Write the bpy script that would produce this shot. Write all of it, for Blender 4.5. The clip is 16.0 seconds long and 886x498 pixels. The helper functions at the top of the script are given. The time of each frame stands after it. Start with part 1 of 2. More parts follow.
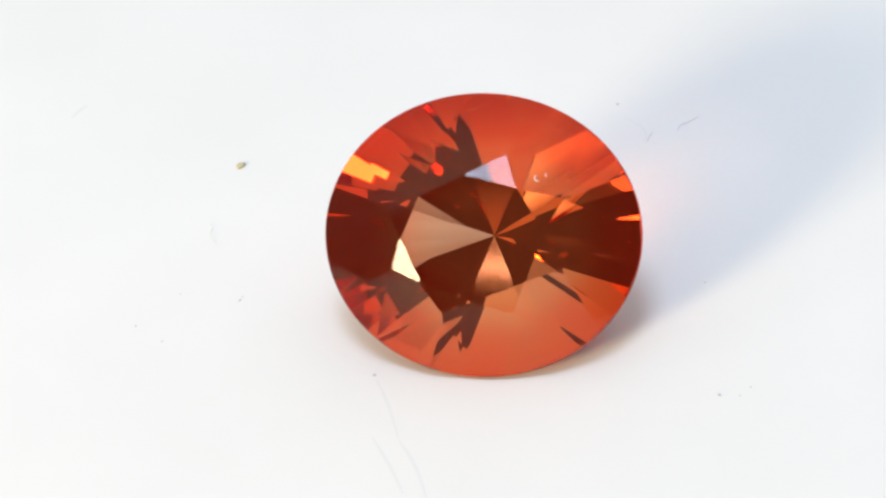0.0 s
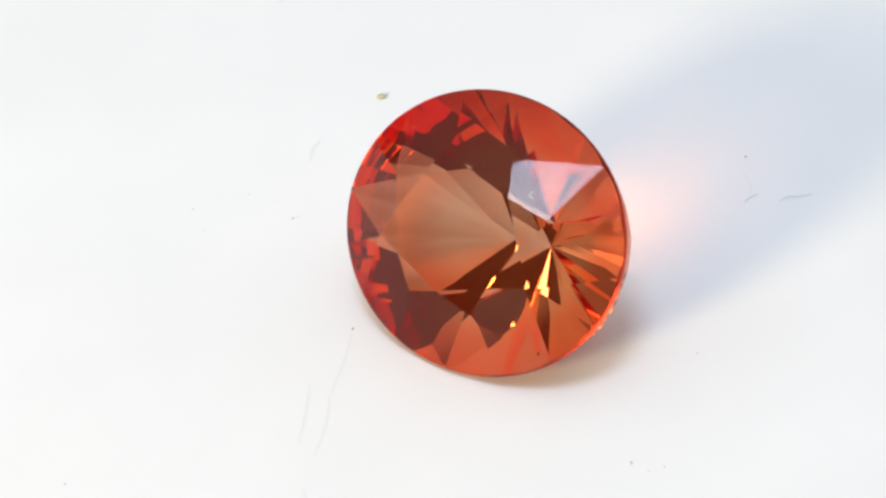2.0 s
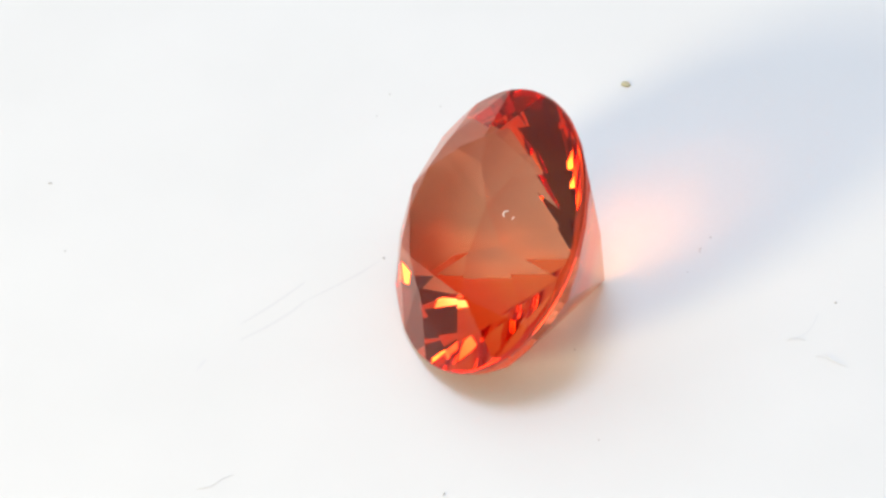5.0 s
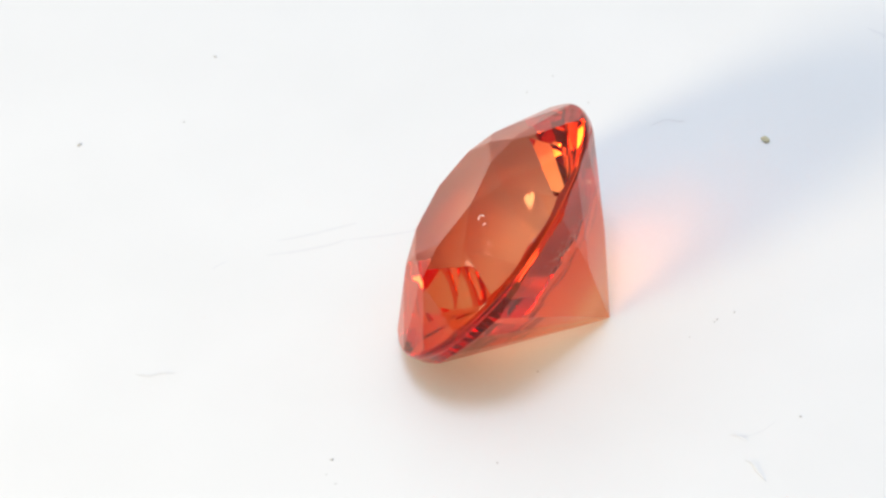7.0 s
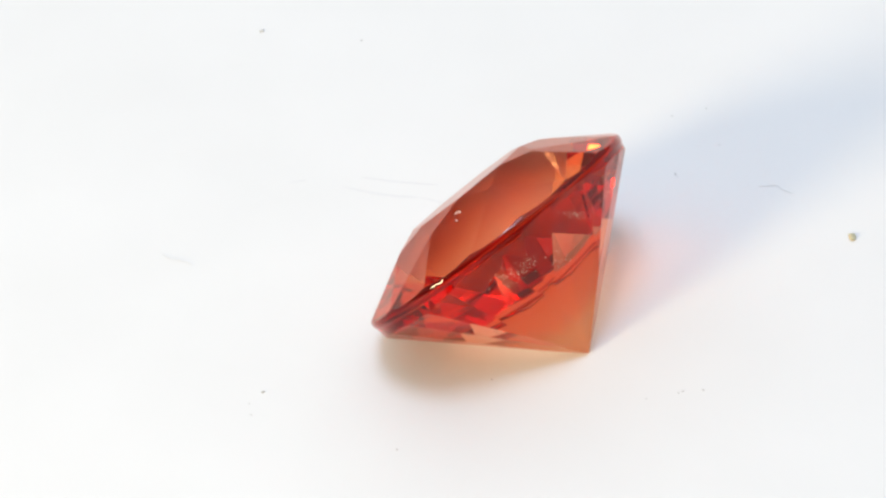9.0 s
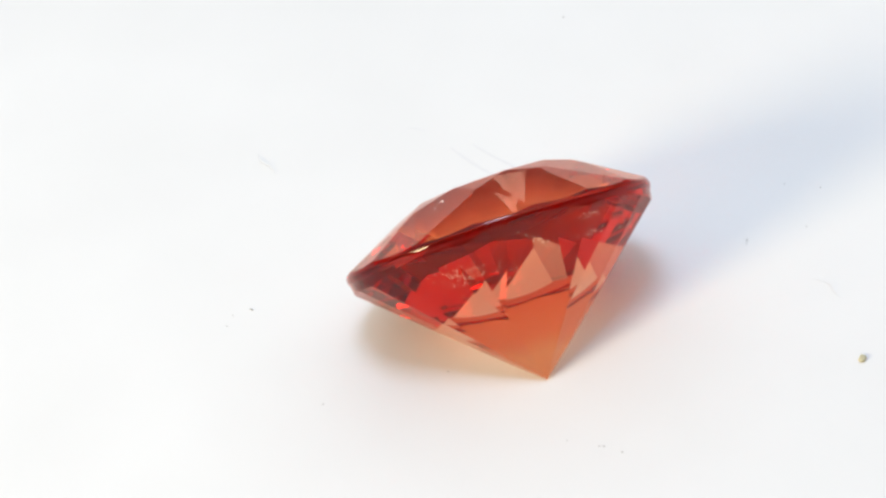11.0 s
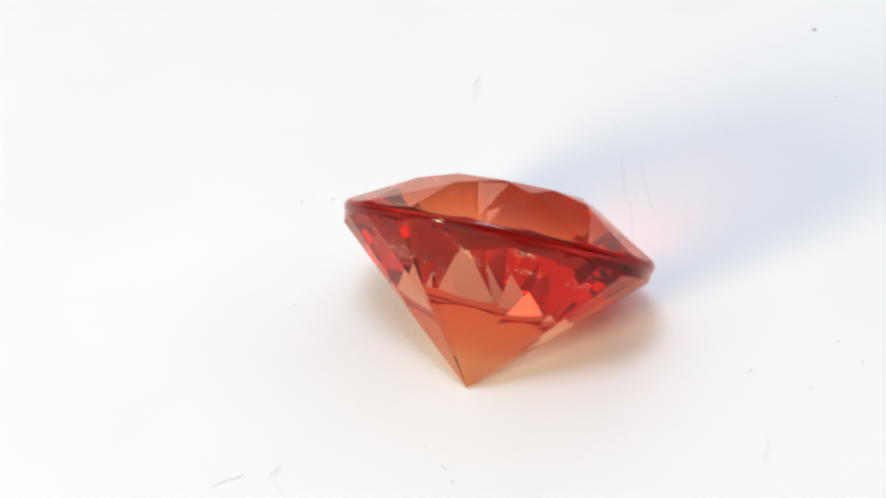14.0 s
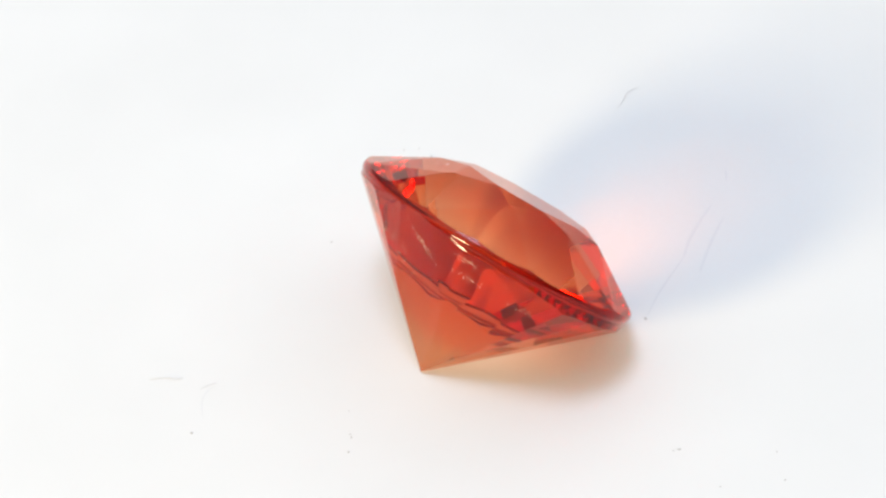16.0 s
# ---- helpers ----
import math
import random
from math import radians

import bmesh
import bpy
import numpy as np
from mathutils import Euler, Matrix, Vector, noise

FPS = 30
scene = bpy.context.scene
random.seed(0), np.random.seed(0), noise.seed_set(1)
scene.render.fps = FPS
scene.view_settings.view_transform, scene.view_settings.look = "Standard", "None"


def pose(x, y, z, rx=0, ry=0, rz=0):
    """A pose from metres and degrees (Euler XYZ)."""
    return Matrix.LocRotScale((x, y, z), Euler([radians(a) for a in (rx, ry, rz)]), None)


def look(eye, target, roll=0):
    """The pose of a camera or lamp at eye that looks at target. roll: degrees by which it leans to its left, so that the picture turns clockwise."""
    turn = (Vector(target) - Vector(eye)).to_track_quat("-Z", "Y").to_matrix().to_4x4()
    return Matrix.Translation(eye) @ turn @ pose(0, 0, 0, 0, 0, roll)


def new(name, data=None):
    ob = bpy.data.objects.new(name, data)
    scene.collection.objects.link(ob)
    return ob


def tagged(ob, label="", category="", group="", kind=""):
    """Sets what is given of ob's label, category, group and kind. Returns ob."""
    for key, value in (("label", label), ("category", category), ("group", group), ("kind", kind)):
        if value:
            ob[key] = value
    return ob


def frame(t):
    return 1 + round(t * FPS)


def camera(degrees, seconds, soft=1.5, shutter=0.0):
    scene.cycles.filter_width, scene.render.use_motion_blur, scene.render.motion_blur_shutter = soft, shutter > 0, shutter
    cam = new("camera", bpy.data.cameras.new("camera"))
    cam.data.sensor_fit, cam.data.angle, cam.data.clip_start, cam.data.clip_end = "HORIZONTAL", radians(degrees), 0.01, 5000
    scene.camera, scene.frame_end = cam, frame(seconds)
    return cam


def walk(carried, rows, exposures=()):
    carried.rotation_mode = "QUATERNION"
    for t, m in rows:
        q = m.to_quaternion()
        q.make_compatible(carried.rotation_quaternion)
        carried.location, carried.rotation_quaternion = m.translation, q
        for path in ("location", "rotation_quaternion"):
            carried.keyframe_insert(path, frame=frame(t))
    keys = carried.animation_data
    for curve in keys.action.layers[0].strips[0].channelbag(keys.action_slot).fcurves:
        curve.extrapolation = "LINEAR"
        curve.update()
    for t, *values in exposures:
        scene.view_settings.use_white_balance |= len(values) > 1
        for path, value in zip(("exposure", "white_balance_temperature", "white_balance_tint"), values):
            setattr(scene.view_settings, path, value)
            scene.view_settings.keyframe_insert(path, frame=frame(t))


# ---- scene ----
from mathutils.bvhtree import BVHTree

MM = 0.001


def turn(t):
    """Degrees that the platter has turned, clockwise from above."""
    return 13.85 * t - 0.0147 * (t - 8.0) ** 2


# ---- camera ----
cam = camera(14.77, 16.0, soft=2.6)
EYE = Vector((-1.237, -63.293, 60.256)) * MM
PITCH = radians(42.434)
AIM = EYE + Vector((0.0, math.cos(PITCH), -math.sin(PITCH))) * 0.1
walk(cam, [(0.0, look(EYE, AIM, -6.65)), (16.0, look(EYE, AIM, -6.65))], exposures=[(0.0, -0.03), (4.5, -0.02), (8.0, 0.0), (16.0, 0.01)])

# ---- light ----
world = bpy.data.worlds.new("room_light")
scene.world = world
world.use_nodes = True
sky = world.node_tree.nodes["Background"]
sky.inputs["Color"].default_value = (0.94, 0.98, 1.01, 1.0)
# brightest overhead, a little dimmer towards the horizon
way = world.node_tree.nodes.new("ShaderNodeTexCoord")
height = world.node_tree.nodes.new("ShaderNodeSeparateXYZ")
glow = world.node_tree.nodes.new("ShaderNodeMapRange")
glow.inputs["To Min"].default_value, glow.inputs["To Max"].default_value = 0.62, 0.90
rise = world.node_tree.nodes.new("ShaderNodeMath")
rise.operation, rise.use_clamp, rise.inputs[1].default_value = "POWER", True, 1.6
world.node_tree.links.new(way.outputs["Generated"], height.inputs["Vector"])
world.node_tree.links.new(height.outputs["Z"], rise.inputs[0])
world.node_tree.links.new(rise.outputs["Value"], glow.inputs["Value"])
world.node_tree.links.new(glow.outputs["Result"], sky.inputs["Strength"])


def disc_lamp(name, eye, target, size, watts, colour):
    data = bpy.data.lights.new(name, "AREA")
    data.shape, data.size, data.energy, data.color = "DISK", size, watts, colour
    ob = new(name, data)
    ob.matrix_world = look(eye, target)
    return ob


AT = Vector((0.4, 1.5, 2.0)) * MM
# a low warm lamp beside the camera, which flashes in the facets, and a broad cool one overhead
LOW = Vector((-0.80, -0.60, 0.355)).normalized()
disc_lamp("side_lamp", AT + LOW * 0.20, AT, 0.05, 0.355, (1.0, 0.81, 0.49))
HIGH = Vector((-0.05, -0.11, 1.0)).normalized()
disc_lamp("top_lamp", AT + HIGH * 0.50, AT, 0.155, 0.89, (0.735, 0.885, 1.13))
scene.cycles.sample_clamp_indirect = 0.0
scene.cycles.max_bounces, scene.cycles.glossy_bounces, scene.cycles.transmission_bounces = 24, 16, 24


# ---- materials ----
def material(name):
    m = bpy.data.materials.new(name)
    m.use_nodes = True
    return m, m.node_tree.nodes, m.node_tree.links, m.node_tree.nodes["Principled BSDF"]


STONE_IOR = 1.565


def stone_material(name, tint, depth, rough, haze, frost, pale=None):
    """Clear stone: tint colours what passes a face, depth what a face reflects inside; a colourless polish,
    a faint haze of fine inclusions and frosted patches lie over it. pale: tint and depth towards the culet,
    where light's shorter way through the stone is put into the colour."""
    m, nodes, links, bsdf = material(name)
    nodes.remove(bsdf)
    passing, inner, glass = nodes.new("ShaderNodeBsdfRefraction"), nodes.new("ShaderNodeBsdfGlossy"), nodes.new("ShaderNodeMixShader")
    passing.inputs["Color"].default_value, inner.inputs["Color"].default_value = (*tint, 1), (*depth, 1)
    passing.inputs["IOR"].default_value = STONE_IOR
    passing.inputs["Roughness"].default_value = inner.inputs["Roughness"].default_value = rough
    angle = nodes.new("ShaderNodeFresnel")
    angle.inputs["IOR"].default_value = STONE_IOR
    # the outer gloss is the polish below; this one is for light held inside
    held = nodes.new("ShaderNodeMapRange")
    held.inputs["From Min"].default_value, held.inputs["From Max"].default_value = 0.10, 0.90
    links.new(angle.outputs["Fac"], held.inputs["Value"])
    links.new(held.outputs["Result"], glass.inputs["Fac"])
    links.new(passing.outputs["BSDF"], glass.inputs[1])
    links.new(inner.outputs["BSDF"], glass.inputs[2])
    place = nodes.new("ShaderNodeTexCoord")
    # stands in for light absorbed less on its short way near the culet
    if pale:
        height, path_length = nodes.new("ShaderNodeSeparateXYZ"), nodes.new("ShaderNodeMapRange")
        path_length.interpolation_type = "SMOOTHSTEP"
        path_length.inputs["From Min"].default_value, path_length.inputs["From Max"].default_value = 1.1 * MM, 2.4 * MM
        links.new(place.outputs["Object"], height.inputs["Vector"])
        links.new(height.outputs["Z"], path_length.inputs["Value"])
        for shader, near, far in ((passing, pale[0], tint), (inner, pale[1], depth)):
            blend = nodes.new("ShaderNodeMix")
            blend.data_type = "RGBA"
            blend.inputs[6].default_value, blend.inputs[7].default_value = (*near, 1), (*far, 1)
            links.new(path_length.outputs["Result"], blend.inputs[0])
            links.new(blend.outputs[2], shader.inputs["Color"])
    veil = nodes.new("ShaderNodeBsdfTranslucent")
    veil.inputs["Color"].default_value = (1.0, 0.40, 0.18, 1)
    mix = nodes.new("ShaderNodeMixShader")
    cloud = nodes.new("ShaderNodeTexNoise")
    cloud.inputs["Scale"].default_value, cloud.inputs["Detail"].default_value = 900.0, 4.0
    span = nodes.new("ShaderNodeMapRange")
    span.inputs["From Min"].default_value, span.inputs["From Max"].default_value = 0.35, 0.75
    span.inputs["To Min"].default_value, span.inputs["To Max"].default_value = 0.3 * haze, 2.0 * haze
    # frosted patches made of fine pits
    pits, patch = nodes.new("ShaderNodeTexNoise"), nodes.new("ShaderNodeTexNoise")
    pits.inputs["Scale"].default_value, patch.inputs["Scale"].default_value = 5200.0, 520.0
    pit_edge, patch_edge = nodes.new("ShaderNodeMapRange"), nodes.new("ShaderNodeMapRange")
    pit_edge.inputs["From Min"].default_value, pit_edge.inputs["From Max"].default_value = 0.54, 0.66
    patch_edge.inputs["From Min"].default_value, patch_edge.inputs["From Max"].default_value = 0.54, 0.66
    patch_edge.inputs["To Max"].default_value = frost
    both, total = nodes.new("ShaderNodeMath"), nodes.new("ShaderNodeMath")
    both.operation, total.operation = "MULTIPLY", "ADD"
    for tex in (cloud, pits, patch):
        links.new(place.outputs["Object"], tex.inputs["Vector"])
    links.new(pits.outputs["Fac"], pit_edge.inputs["Value"])
    links.new(patch.outputs["Fac"], patch_edge.inputs["Value"])
    links.new(pit_edge.outputs["Result"], both.inputs[0])
    links.new(patch_edge.outputs["Result"], both.inputs[1])
    links.new(cloud.outputs["Fac"], span.inputs["Value"])
    links.new(span.outputs["Result"], total.inputs[0])
    links.new(both.outputs["Value"], total.inputs[1])
    links.new(total.outputs["Value"], mix.inputs["Fac"])
    links.new(glass.outputs["Shader"], mix.inputs[1])
    links.new(veil.outputs["BSDF"], mix.inputs[2])
    # the colourless polish, stronger at a grazing angle
    shine, coat = nodes.new("ShaderNodeBsdfGlossy"), nodes.new("ShaderNodeMixShader")
    shine.inputs["Roughness"].default_value = rough
    slant, steep, share = nodes.new("ShaderNodeLayerWeight"), nodes.new("ShaderNodeMath"), nodes.new("ShaderNodeMapRange")
    slant.inputs["Blend"].default_value = 0.5
    steep.operation, steep.inputs[1].default_value = "POWER", 5.0
    share.inputs["To Min"].default_value, share.inputs["To Max"].default_value = 0.032, 0.9
    links.new(slant.outputs["Facing"], steep.inputs[0])
    links.new(steep.outputs["Value"], share.inputs["Value"])
    links.new(share.outputs["Result"], coat.inputs["Fac"])
    links.new(mix.outputs["Shader"], coat.inputs[1])
    links.new(shine.outputs["BSDF"], coat.inputs[2])
    links.new(coat.outputs["Shader"], nodes["Material Output"].inputs["Surface"])
    return m


def platter_material():
    m, nodes, links, bsdf = material("white_laminate")
    place = nodes.new("ShaderNodeTexCoord")
    big, small = nodes.new("ShaderNodeTexNoise"), nodes.new("ShaderNodeTexNoise")
    big.inputs["Scale"].default_value, small.inputs["Scale"].default_value = 160.0, 2600.0
    ramp = nodes.new("ShaderNodeMapRange")
    ramp.inputs["To Min"].default_value, ramp.inputs["To Max"].default_value = 0.80, 0.88
    tone = nodes.new("ShaderNodeCombineColor")
    bump = nodes.new("ShaderNodeBump")
    bump.inputs["Strength"].default_value, bump.inputs["Distance"].default_value = 0.08, 0.00005
    for tex in (big, small):
        links.new(place.outputs["Object"], tex.inputs["Vector"])
    links.new(big.outputs["Fac"], ramp.inputs["Value"])
    for ch in ("Red", "Green", "Blue"):
        links.new(ramp.outputs["Result"], tone.inputs[ch])
    links.new(tone.outputs["Color"], bsdf.inputs["Base Color"])
    links.new(small.outputs["Fac"], bump.inputs["Height"])
    links.new(bump.outputs["Normal"], bsdf.inputs["Normal"])
    bsdf.inputs["Roughness"].default_value = 0.55
    return m


def plain(name, colour, rough=0.7, grain=9000.0):
    m, nodes, links, bsdf = material(name)
    tex, ramp = nodes.new("ShaderNodeTexNoise"), nodes.new("ShaderNodeMapRange")
    tex.inputs["Scale"].default_value = grain
    ramp.inputs["To Min"].default_value, ramp.inputs["To Max"].default_value = 0.7, 1.3
    tint = nodes.new("ShaderNodeVectorMath")
    tint.operation = "SCALE"
    tint.inputs[0].default_value = colour
    links.new(tex.outputs["Fac"], ramp.inputs["Value"])
    links.new(ramp.outputs["Result"], tint.inputs["Scale"])
    links.new(tint.outputs["Vector"], bsdf.inputs["Base Color"])
    bsdf.inputs["Roughness"].default_value = rough
    return m


STONE = stone_material("polished_orange_stone", (0.95, 0.66, 0.49), (0.93, 0.25, 0.085), 0.02, 0.0, 0.0)
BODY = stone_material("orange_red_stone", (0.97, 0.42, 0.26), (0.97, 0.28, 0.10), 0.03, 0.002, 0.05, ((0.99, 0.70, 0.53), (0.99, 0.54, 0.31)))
GIRDLE = stone_material("ground_girdle", (0.80, 0.16, 0.07), (0.85, 0.20, 0.08), 0.06, 0.01, 0.0)
WHITE = platter_material()


# ---- helpers of this scene ----
def part(name, bm, mat, parent=None, label="", smooth=False):
    mesh = bpy.data.meshes.new(name)
    bm.to_mesh(mesh)
    bm.free()
    for one in (mat if isinstance(mat, (list, tuple)) else [mat]):
        mesh.materials.append(one)
    for face in mesh.polygons:
        face.use_smooth = smooth
    ob = new(name, mesh)
    ob.parent = parent
    return tagged(ob, label) if label else ob


def lathe(profile, steps=96):
    """A closed body of revolution from (radius, height) pairs that start and end on the axis."""
    bm = bmesh.new()
    rings = []
    for r, z in profile:
        if r < 1e-9:
            rings.append([bm.verts.new((0, 0, z))])
        else:
            rings.append([bm.verts.new((r * math.cos(2 * math.pi * i / steps), r * math.sin(2 * math.pi * i / steps), z)) for i in range(steps)])
    for a, b in zip(rings, rings[1:]):
        for i in range(steps):
            j = (i + 1) % steps
            quad = [a[i % len(a)], a[j % len(a)], b[j % len(b)], b[i % len(b)]]
            seen = list(dict.fromkeys(quad))
            if len(seen) > 2:
                bm.faces.new(seen)
    bmesh.ops.recalc_face_normals(bm, faces=bm.faces)
    return bm


def spun(m, t):
    return pose(0, 0, 0, 0, 0, -turn(t)) @ m


TIMES = [0.5 * i for i in range(33)]

# ---- table and platter ----
tabletop = part("tabletop", lathe([(0, -0.748), (0.24, -0.748), (0.24, -0.735), (0.05, -0.70), (0.045, -0.05), (0.08, -0.038), (0.6, -0.038), (0.604, -0.034), (0.604, -0.014), (0.6, -0.010), (0, -0.010)]), WHITE)
tagged(tabletop, "plain white pedestal table under the turning platter", "table", kind="structure")

# plain unseen walls added round the table, the darker one behind the camera
def wall(name, x, y, long, high, turned, mat, label):
    bm = bmesh.new()
    bmesh.ops.create_cube(bm, size=1.0)
    for v in bm.verts:
        v.co = Vector((v.co.x * long, v.co.y * 0.1, v.co.z * high + high / 2 - 0.75))
    bmesh.ops.bevel(bm, geom=list(bm.edges), offset=0.004, segments=2, affect="EDGES")
    ob = part(name, bm, mat)
    ob.matrix_world = pose(x, y, 0, 0, 0, turned)
    return tagged(ob, label, "wall", kind="structure")


DARK_WALL, PALE_WALL = plain("dark_taupe_paint", (0.20, 0.18, 0.17), 0.6, 30.0), plain("off_white_paint", (0.80, 0.79, 0.78), 0.7, 30.0)
floor_mesh = bmesh.new()
bmesh.ops.create_cube(floor_mesh, size=1.0)
for v in floor_mesh.verts:
    v.co = Vector((v.co.x * 6.4, v.co.y * 4.3 + 1.25, v.co.z * 0.1 - 0.80))
FLOOR_PAINT = plain("grey_floor", (0.25, 0.24, 0.23), 0.6, 20.0)
tagged(part("floor", floor_mesh, FLOOR_PAINT), "plain grey floor", "floor", kind="structure")
# out of view: added to hold back light and darken the stone's inside
wall("blocker_wall_south", 0.0, -0.67, 6.0, 2.05, 0, DARK_WALL, "unseen dark taupe wall added to block light behind the camera")
# out of view: pale walls added for the facets to mirror
wall("wall_north", 0.0, 3.25, 6.0, 1.75, 0, PALE_WALL, "unseen off-white wall added to brighten the stone's reflections")
wall("wall_east", 3.05, 1.25, 3.9, 1.75, 90, PALE_WALL, "unseen off-white wall added to brighten the stone's reflections")
wall("wall_west", -3.05, 1.25, 3.9, 1.75, 90, PALE_WALL, "unseen off-white wall added to brighten the stone's reflections")

turntable = new("turntable")
tagged(turntable, "white laminated turntable platter with scuffs, turning slowly", "turntable")
part("platter", lathe([(0, -0.006), (0.119, -0.006), (0.12, -0.005), (0.12, -0.001), (0.119, 0), (0, 0)]), WHITE, turntable)
part("bearing", lathe([(0, -0.010), (0.05, -0.010), (0.05, -0.006), (0, -0.006)], 48), WHITE, turntable)


# ---- gemstone ----
GEM_A, GEM_B, PAVILION, GIRDLE_H, CROWN, TABLE, STAR = 3.5495, 4.0, 3.73, 0.27, 1.17, 0.445, 0.59
PAV_PHASE, CROWN_PHASE = 1.0, 27.0
TILT_X, TILT_Y = 0.011, 0.018  # the table is not quite square to the axis


def slice_off(bm, point, normal):
    """Cut away what lies on the normal's side of a plane and close the cut with one facet."""
    geom = list(bm.verts) + list(bm.edges) + list(bm.faces)
    cut = bmesh.ops.bisect_plane(bm, geom=geom, plane_co=point, plane_no=normal, clear_outer=True, dist=1e-5)
    edges = [e for e in cut["geom_cut"] if isinstance(e, bmesh.types.BMEdge)]
    if len(edges) > 2:
        bmesh.ops.contextual_create(bm, geom=edges)


def facet(bm, degrees, low, high):
    """A facet that faces an azimuth and holds two (radius, height) points of its middle line."""
    a = radians(degrees)
    (r0, z0), (r1, z1) = low, high
    up = Vector(((r1 - r0) * math.cos(a), (r1 - r0) * math.sin(a), z1 - z0))
    side = Vector((-math.sin(a), math.cos(a), 0))
    normal = side.cross(up).normalized()
    if normal.x * math.cos(a) + normal.y * math.sin(a) < 0:
        normal.negate()
    slice_off(bm, Vector((r0 * math.cos(a), r0 * math.sin(a), z0)), normal)


def gem_mesh():
    top, mid = PAVILION + GIRDLE_H + CROWN, PAVILION + 0.5 * GIRDLE_H
    # a barrel whose waist becomes the rounded girdle
    arc = [radians(-40 + 8 * i) for i in range(11)]
    waist = [(1.003 - 0.22 * (1 - math.cos(a)) / GEM_B, mid + 0.22 * math.sin(a)) for a in arc]
    bm = lathe([(0, -0.6), (0.978, -0.6), (0.978, mid - 0.5)] + waist + [(0.978, mid + 0.5), (0.97, top + 0.3), (0, top + 0.3)])
    slice_off(bm, Vector((0, 0, top)), Vector((TILT_X * GEM_A, TILT_Y * GEM_B, 1)).normalized())
    rim = PAVILION + GIRDLE_H
    q, h = math.cos(radians(22.5)), math.cos(radians(11.25))

    def corner(degrees):
        """Radius and height at which the table, a little off centre, ends on the way out."""
        c, d = math.cos(radians(degrees)), math.sin(radians(degrees))
        r = TABLE + 0.035 * math.cos(radians(degrees + 50))
        return r, top - (TILT_X * GEM_A * c + TILT_Y * GEM_B * d) * r

    def ridge(degrees, r):
        """Height at radius r on the edge where two neighbouring kites meet."""
        rc, zc = corner(degrees)
        return rim + (zc - rim) * (1 - r * q) / (1 - rc)

    for k in range(8):
        az = k * 45 + 22.5 + CROWN_PHASE
        facet(bm, az, (1.0, rim), corner(az))  # kites
    for k in range(8):
        az = k * 45 + CROWN_PHASE
        tip = ridge(az, STAR)
        for side in (-11.25, 11.25):
            facet(bm, az + side, (h, rim), (STAR * h, tip))  # halves along the girdle
        rc, zc = corner(az)
        facet(bm, az, (STAR, tip), (rc * q, zc))  # stars
    # the pavilion was cut by hand: no two facets are quite alike
    wild = random.Random(8)

    def start(degrees):
        """Height at which the pavilion starts: it is fuller towards the stone's long ends."""
        return PAVILION - 0.24 * math.sin(radians(degrees)) ** 2

    for k in range(8):
        az = k * 45 + PAV_PHASE + wild.uniform(-0.8, 0.8)
        facet(bm, az, (0.976 + wild.uniform(-0.002, 0.006), start(az)), (0.0, 0.0))
    for k in range(16):
        az = k * 22.5 + 11.25 + PAV_PHASE + wild.uniform(-0.8, 0.8)
        facet(bm, az, (0.99 + wild.uniform(-0.004, 0.003), start(az) + 0.02), (0.42 + wild.uniform(-0.006, 0.006), 0.397 * PAVILION))
    for v in bm.verts:
        v.co = Vector((v.co.x * GEM_A, v.co.y * GEM_B, v.co.z)) * MM
    bm.normal_update()
    return bm


def only(whole, keep):
    """A copy of a mesh with just the faces that pass a test."""
    bm = whole.copy()
    bm.normal_update()
    bmesh.ops.delete(bm, geom=[f for f in bm.faces if not keep(f)], context="FACES")
    return bm


def kind_of(f):
    if f.normal.z > 0.985 and len(f.verts) > 6:
        return "table"
    low, high = min(v.co.z for v in f.verts), max(v.co.z for v in f.verts)
    if high - low < 0.14 * MM:
        return "girdle"
    return "crown" if f.normal.z > 0 else "pavilion"


LEAN = Matrix.Rotation(radians(257.95), 4, "Z") @ Matrix.Rotation(radians(47.6), 4, "Y") @ Matrix.Rotation(radians(-0.985), 4, "Z")
stone = gem_mesh()
sink = min((LEAN @ v.co).z for v in stone.verts)
GEM_POSE = Matrix.Translation((0.396 * MM, 2.834 * MM, -sink)) @ LEAN
gemstone = new("gemstone")
tagged(gemstone, "faceted orange-red brilliant-cut gemstone lying on its pavilion", "gemstone")
part("table", only(stone, lambda f: kind_of(f) == "table"), STONE, gemstone, "flat polished table facet")
part("crown", only(stone, lambda f: kind_of(f) == "crown"), STONE, gemstone, "polished crown of triangular facets")
part("girdle", only(stone, lambda f: kind_of(f) == "girdle"), GIRDLE, gemstone, "dark red rounded girdle band", True)
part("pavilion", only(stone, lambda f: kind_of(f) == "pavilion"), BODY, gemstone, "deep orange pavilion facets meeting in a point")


# ---- dust, crumbs and scuffs on the platter ----
CRUMB = plain("olive_grit", (0.58, 0.53, 0.34))
SOOT = plain("grey_dust", (0.55, 0.54, 0.53))
LINT = plain("grey_lint", (0.72, 0.72, 0.73))
SCUFF = plain("pale_grey_scuff", (0.80, 0.80, 0.81))
CHIP = plain("frosted_chip", (0.85, 0.70, 0.62), 0.4)

loose = []  # things that ride on the platter, with their resting pose


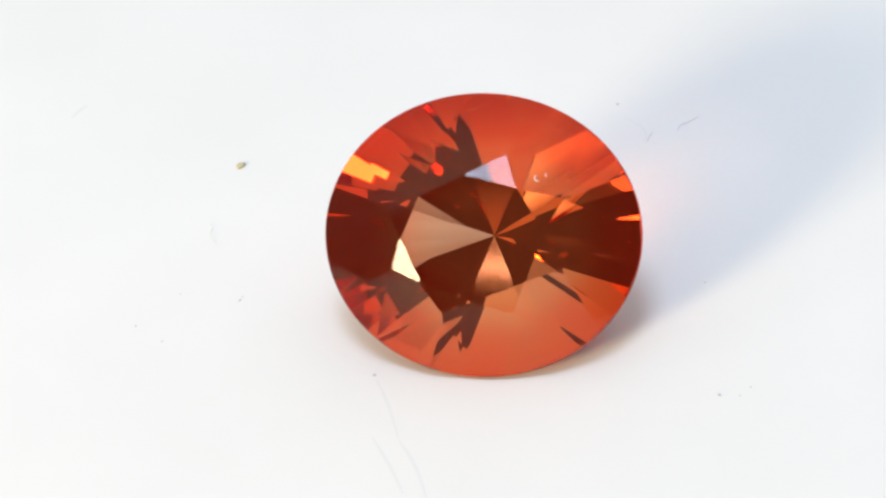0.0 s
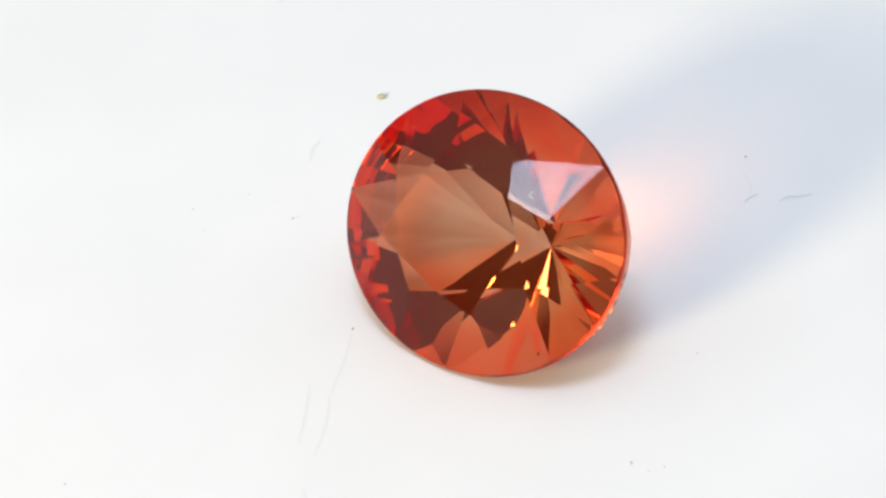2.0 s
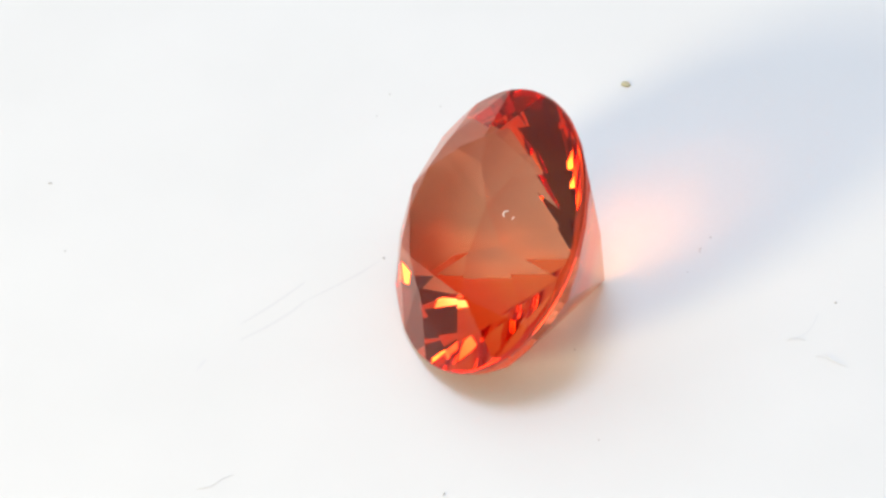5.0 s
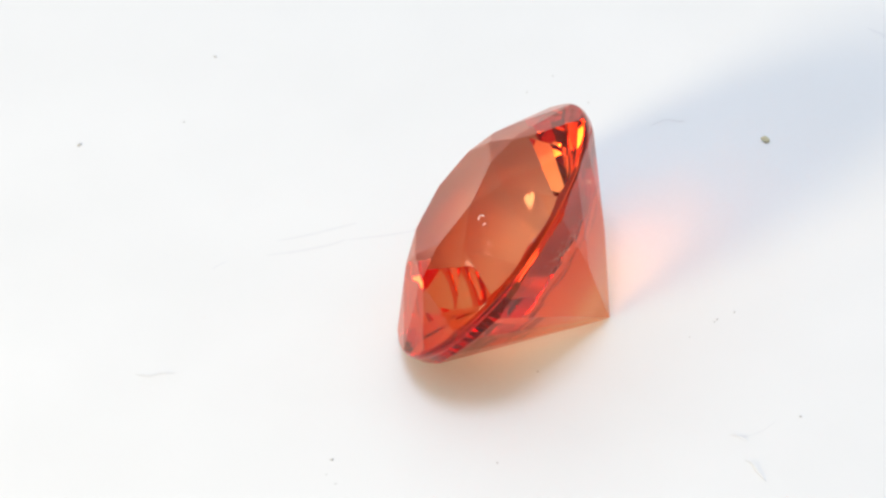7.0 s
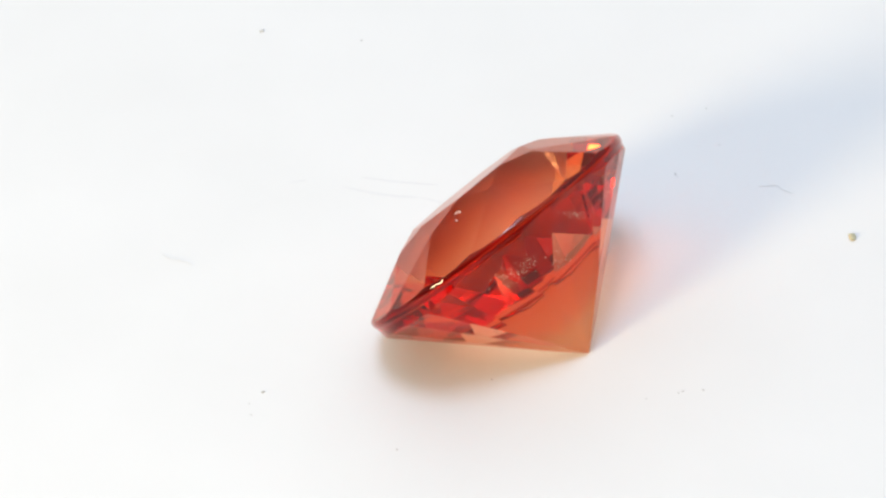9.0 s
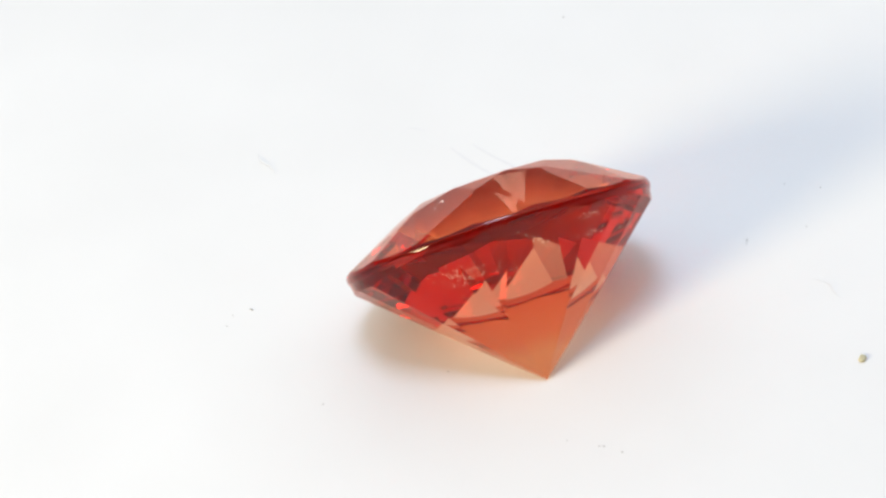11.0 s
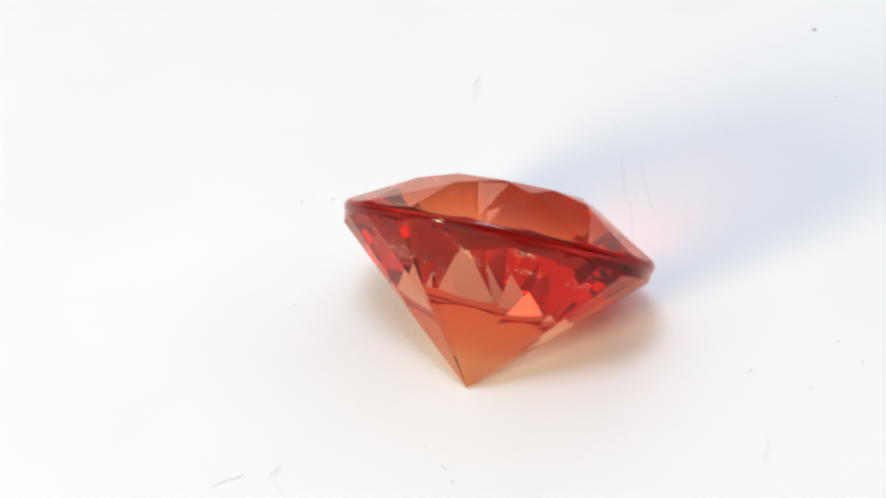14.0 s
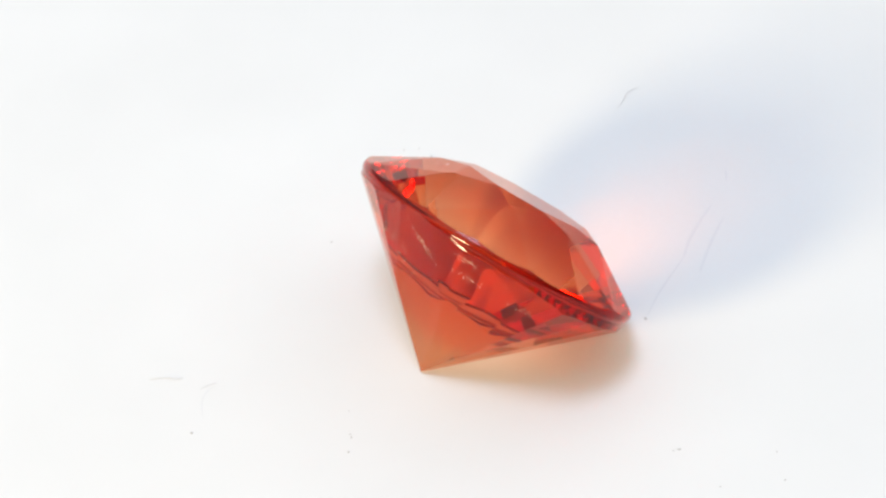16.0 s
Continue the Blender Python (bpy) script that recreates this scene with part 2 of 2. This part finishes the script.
def lump(size, seed):
    """An uneven grain, size = (length, width, height) in mm, with its base at z = 0."""
    bm = bmesh.new()
    bmesh.ops.create_icosphere(bm, subdivisions=2, radius=0.5)
    for v in bm.verts:
        n = noise.noise(v.co * 2.6 + Vector((seed, seed * 0.7, 0)))
        v.co = v.co * (1 + 0.55 * n)
    low = min(v.co.z for v in bm.verts)
    for v in bm.verts:
        v.co = Vector((v.co.x * size[0], v.co.y * size[1], (v.co.z - low) * size[2])) * MM
    return bm


def strand(points, radius, lift):
    """A thin round strand through (x, y) points in mm, tapered at both ends, about its first point."""
    path = []
    pts = [Vector((x, y, 0)) for x, y in points]
    for i in range(len(pts) - 1):
        p0, p1, p2, p3 = pts[max(i - 1, 0)], pts[i], pts[i + 1], pts[min(i + 2, len(pts) - 1)]
        for k in range(6):
            u = k / 6
            path.append(0.5 * (2 * p1 + (p2 - p0) * u + (2 * p0 - 5 * p1 + 4 * p2 - p3) * u * u + (3 * p1 - p0 - 3 * p2 + p3) * u ** 3))
    path.append(pts[-1])
    bm, rings, n = bmesh.new(), [], len(path)
    for i, p in enumerate(path):
        along = (path[min(i + 1, n - 1)] - path[max(i - 1, 0)]).normalized()
        side = Vector((-along.y, along.x, 0))
        r = radius * (0.35 + 0.65 * math.sin(math.pi * i / (n - 1)) ** 0.5)
        z = lift * math.sin(math.pi * i / (n - 1)) + r
        rings.append([bm.verts.new((p - pts[0] + side * r * math.cos(a) + Vector((0, 0, z + r * math.sin(a)))) * MM) for a in [math.pi * j / 3 for j in range(6)]])
    for a, b in zip(rings, rings[1:]):
        for j in range(6):
            bm.faces.new((a[j], a[(j + 1) % 6], b[(j + 1) % 6], b[j]))
    bm.faces.new(rings[0][::-1])
    bm.faces.new(rings[-1])
    bmesh.ops.recalc_face_normals(bm, faces=bm.faces)
    return bm


def lay(ob, x, y, turned=0.0):
    loose.append((ob, pose(x * MM, y * MM, 0, 0, 0, turned)))
    return ob


crumb = part("crumb", lump((0.26, 0.19, 0.07), 3.0), CRUMB, smooth=True)
lay(tagged(crumb, "tiny olive-brown crumb of grit on the white platter", "crumb"), -6.29, 6.95, 35)

DUST = "dust specks on the platter"
SPECKS = [
    (-3.35, -1.72, 0.10, 0.08), (5.07, -3.97, 0.06, 0.12), (5.56, -4.07, 0.05, 0.04), (5.88, -3.82, 0.09, 0.03),
    (-7.15, -11.75, 0.18, 0.12), (4.06, 7.53, 0.08, 0.08), (-6.59, 1.67, 0.13, 0.05), (-6.50, 1.78, 0.05, 0.04),
    (0.54, 5.55, 0.09, 0.05), (0.29, 5.99, 0.07, 0.06), (-8.12, 2.19, 0.06, 0.04), (-9.32, 1.20, 0.07, 0.05),
    (-8.66, 0.50, 0.05, 0.05), (2.21, 1.04, 0.07, 0.05), (1.15, 4.85, 0.05, 0.04), (0.63, 5.48, 0.06, 0.05),
    (-10.72, -8.32, 0.16, 0.07), (5.33, 0.12, 0.06, 0.05), (-7.95, -8.93, 0.08, 0.06),
]
for i, (x, y, long, wide) in enumerate(SPECKS):
    speck = part("dust_speck", lump((0.85 * long, 0.85 * wide, 0.35 * wide), 11.0 + 5 * i), SOOT, smooth=True)
    tagged(speck, "minute dark grey dust speck on the white platter", "dust", DUST)
    lay(speck, x, y, 37.0 * i)

LINTS = "lint fibres on the platter"
for points, radius, label in (
    ([(6.19, 6.62), (5.85, 6.38), (5.62, 6.30), (5.48, 6.12)], 0.010, "fine curled grey lint fibre on the platter"),
    ([(4.85, 6.21), (4.72, 6.00), (4.62, 5.80)], 0.008, "short pale grey lint fibre on the platter"),
    ([(1.86, -9.20), (1.98, -8.83), (1.89, -8.50), (1.88, -8.19)], 0.008, "faint grey lint fibre on the platter"),
    ([(-7.07, 3.89), (-7.25, 4.30), (-7.17, 4.56), (-7.21, 4.82)], 0.007, "thin crooked grey lint fibre on the platter"),
):
    fibre = part("lint_fibre", strand(points, radius, 0.05), LINT, smooth=True)
    lay(tagged(fibre, label, "fibre", LINTS), *points[0])


def scuff(points, radius):
    """A rubbed grey streak: a strand pressed almost flat into the surface."""
    bm = strand(points, radius, 0.0)
    for v in bm.verts:
        v.co = Vector((v.co.x + points[0][0] * MM, v.co.y + points[0][1] * MM, 0.000002 + 0.03 * v.co.z))
    part("scuff_mark", bm, SCUFF, turntable)


scuff([(-3.33, -1.82), (-3.16, -2.47), (-3.04, -3.19), (-2.93, -4.10)], 0.036)
scuff([(-2.93, -4.14), (-2.71, -4.70), (-2.54, -5.45), (-2.44, -6.20)], 0.050)
scuff([(-3.58, -3.88), (-3.40, -4.41), (-3.18, -5.12), (-2.98, -5.95)], 0.045)
scuff([(-2.25, -7.22), (-2.14, -7.40), (-1.98, -7.58)], 0.040)
scuff([(-10.85, 9.90), (-10.60, 10.20), (-10.40, 10.35)], 0.060)
scuff([(4.55, 5.85), (4.66, 6.13), (4.54, 6.53), (4.17, 6.95)], 0.020)

# pits and feathery marks left on the pavilion by rough polishing
PIT = plain("pale_polish_pit", (0.95, 0.50, 0.30), 0.5)


def pits(patches, seed):
    """Minute pale flecks on the pavilion: patches of (azimuth, height, spread in degrees, spread in height, slope, count)."""
    bm, wild, tree = bmesh.new(), random.Random(seed), BVHTree.FromBMesh(stone)
    for az, z, wide, tall, slope, count in patches:
        for _ in range(count):
            off = wild.gauss(0, 0.5)
            a, h = radians(az + off * wide), (z + slope * off + wild.gauss(0, 0.5) * tall) * MM
            spot, normal, _, _ = tree.ray_cast(Vector((0, 0, h)), Vector((math.cos(a), math.sin(a), 0)))
            if spot is None or normal.z > -0.2:
                continue
            side = normal.orthogonal().normalized()
            across, r = normal.cross(side), wild.uniform(0.008, 0.019) * MM
            ring = [bm.verts.new(spot + (side * math.cos(b) * wild.uniform(0.6, 1.3) + across * math.sin(b)) * r) for b in (0.0, 1.2, 2.5, 3.8, 5.0)]
            tip = bm.verts.new(spot + normal * 0.3 * r)
            for i in range(5):
                bm.faces.new((ring[i], ring[(i + 1) % 5], tip))
            bm.faces.new(ring[::-1])
    bmesh.ops.recalc_face_normals(bm, faces=bm.faces)
    return bm


PATCHES = [(146, 2.95, 14, 0.28, 0.0, 110), (187, 3.15, 9, 0.10, -0.25, 60), (211, 3.42, 6, 0.08, 0.0, 35), (214, 3.02, 8, 0.08, 0.0, 28), (243, 3.0, 8, 0.10, 0.0, 22), (170, 2.60, 10, 0.3, 0.0, 20)]
tagged(part("polish_pits", pits(PATCHES, 5), PIT, gemstone, "minute pale pits on the pavilion"), kind="stuff")
# a chip and a pit in one of the crown's kites
cover = BVHTree.FromBMesh(stone)
for (cx, cy), (big, thin) in (((-1.46, 1.45), (0.075, 0.018)), ((-1.55, 1.66), (0.035, 0.014))):
    ring = [(cx + big * math.cos(a), cy + big * math.sin(a)) for a in [radians(200 + 24 * i) for i in range(9)]]
    bm = strand(ring, thin, 0.0)
    for v in bm.verts:
        x, y = v.co.x + ring[0][0] * MM, v.co.y + ring[0][1] * MM
        spot = cover.ray_cast(Vector((x, y, 0.01)), Vector((0, 0, -1)))[0]
        v.co = Vector((x, y, spot.z - 0.000001 + 0.3 * v.co.z))
    part("surface_chip", bm, CHIP, gemstone, "pale frosted nick in the crown", True)
stone.free()


def motions():
    walk(turntable, [(t, spun(Matrix.Identity(4), t)) for t in TIMES])
    walk(gemstone, [(t, spun(GEM_POSE, t)) for t in TIMES])
    for ob, rest in loose:
        walk(ob, [(t, spun(rest, t)) for t in TIMES])


motions()
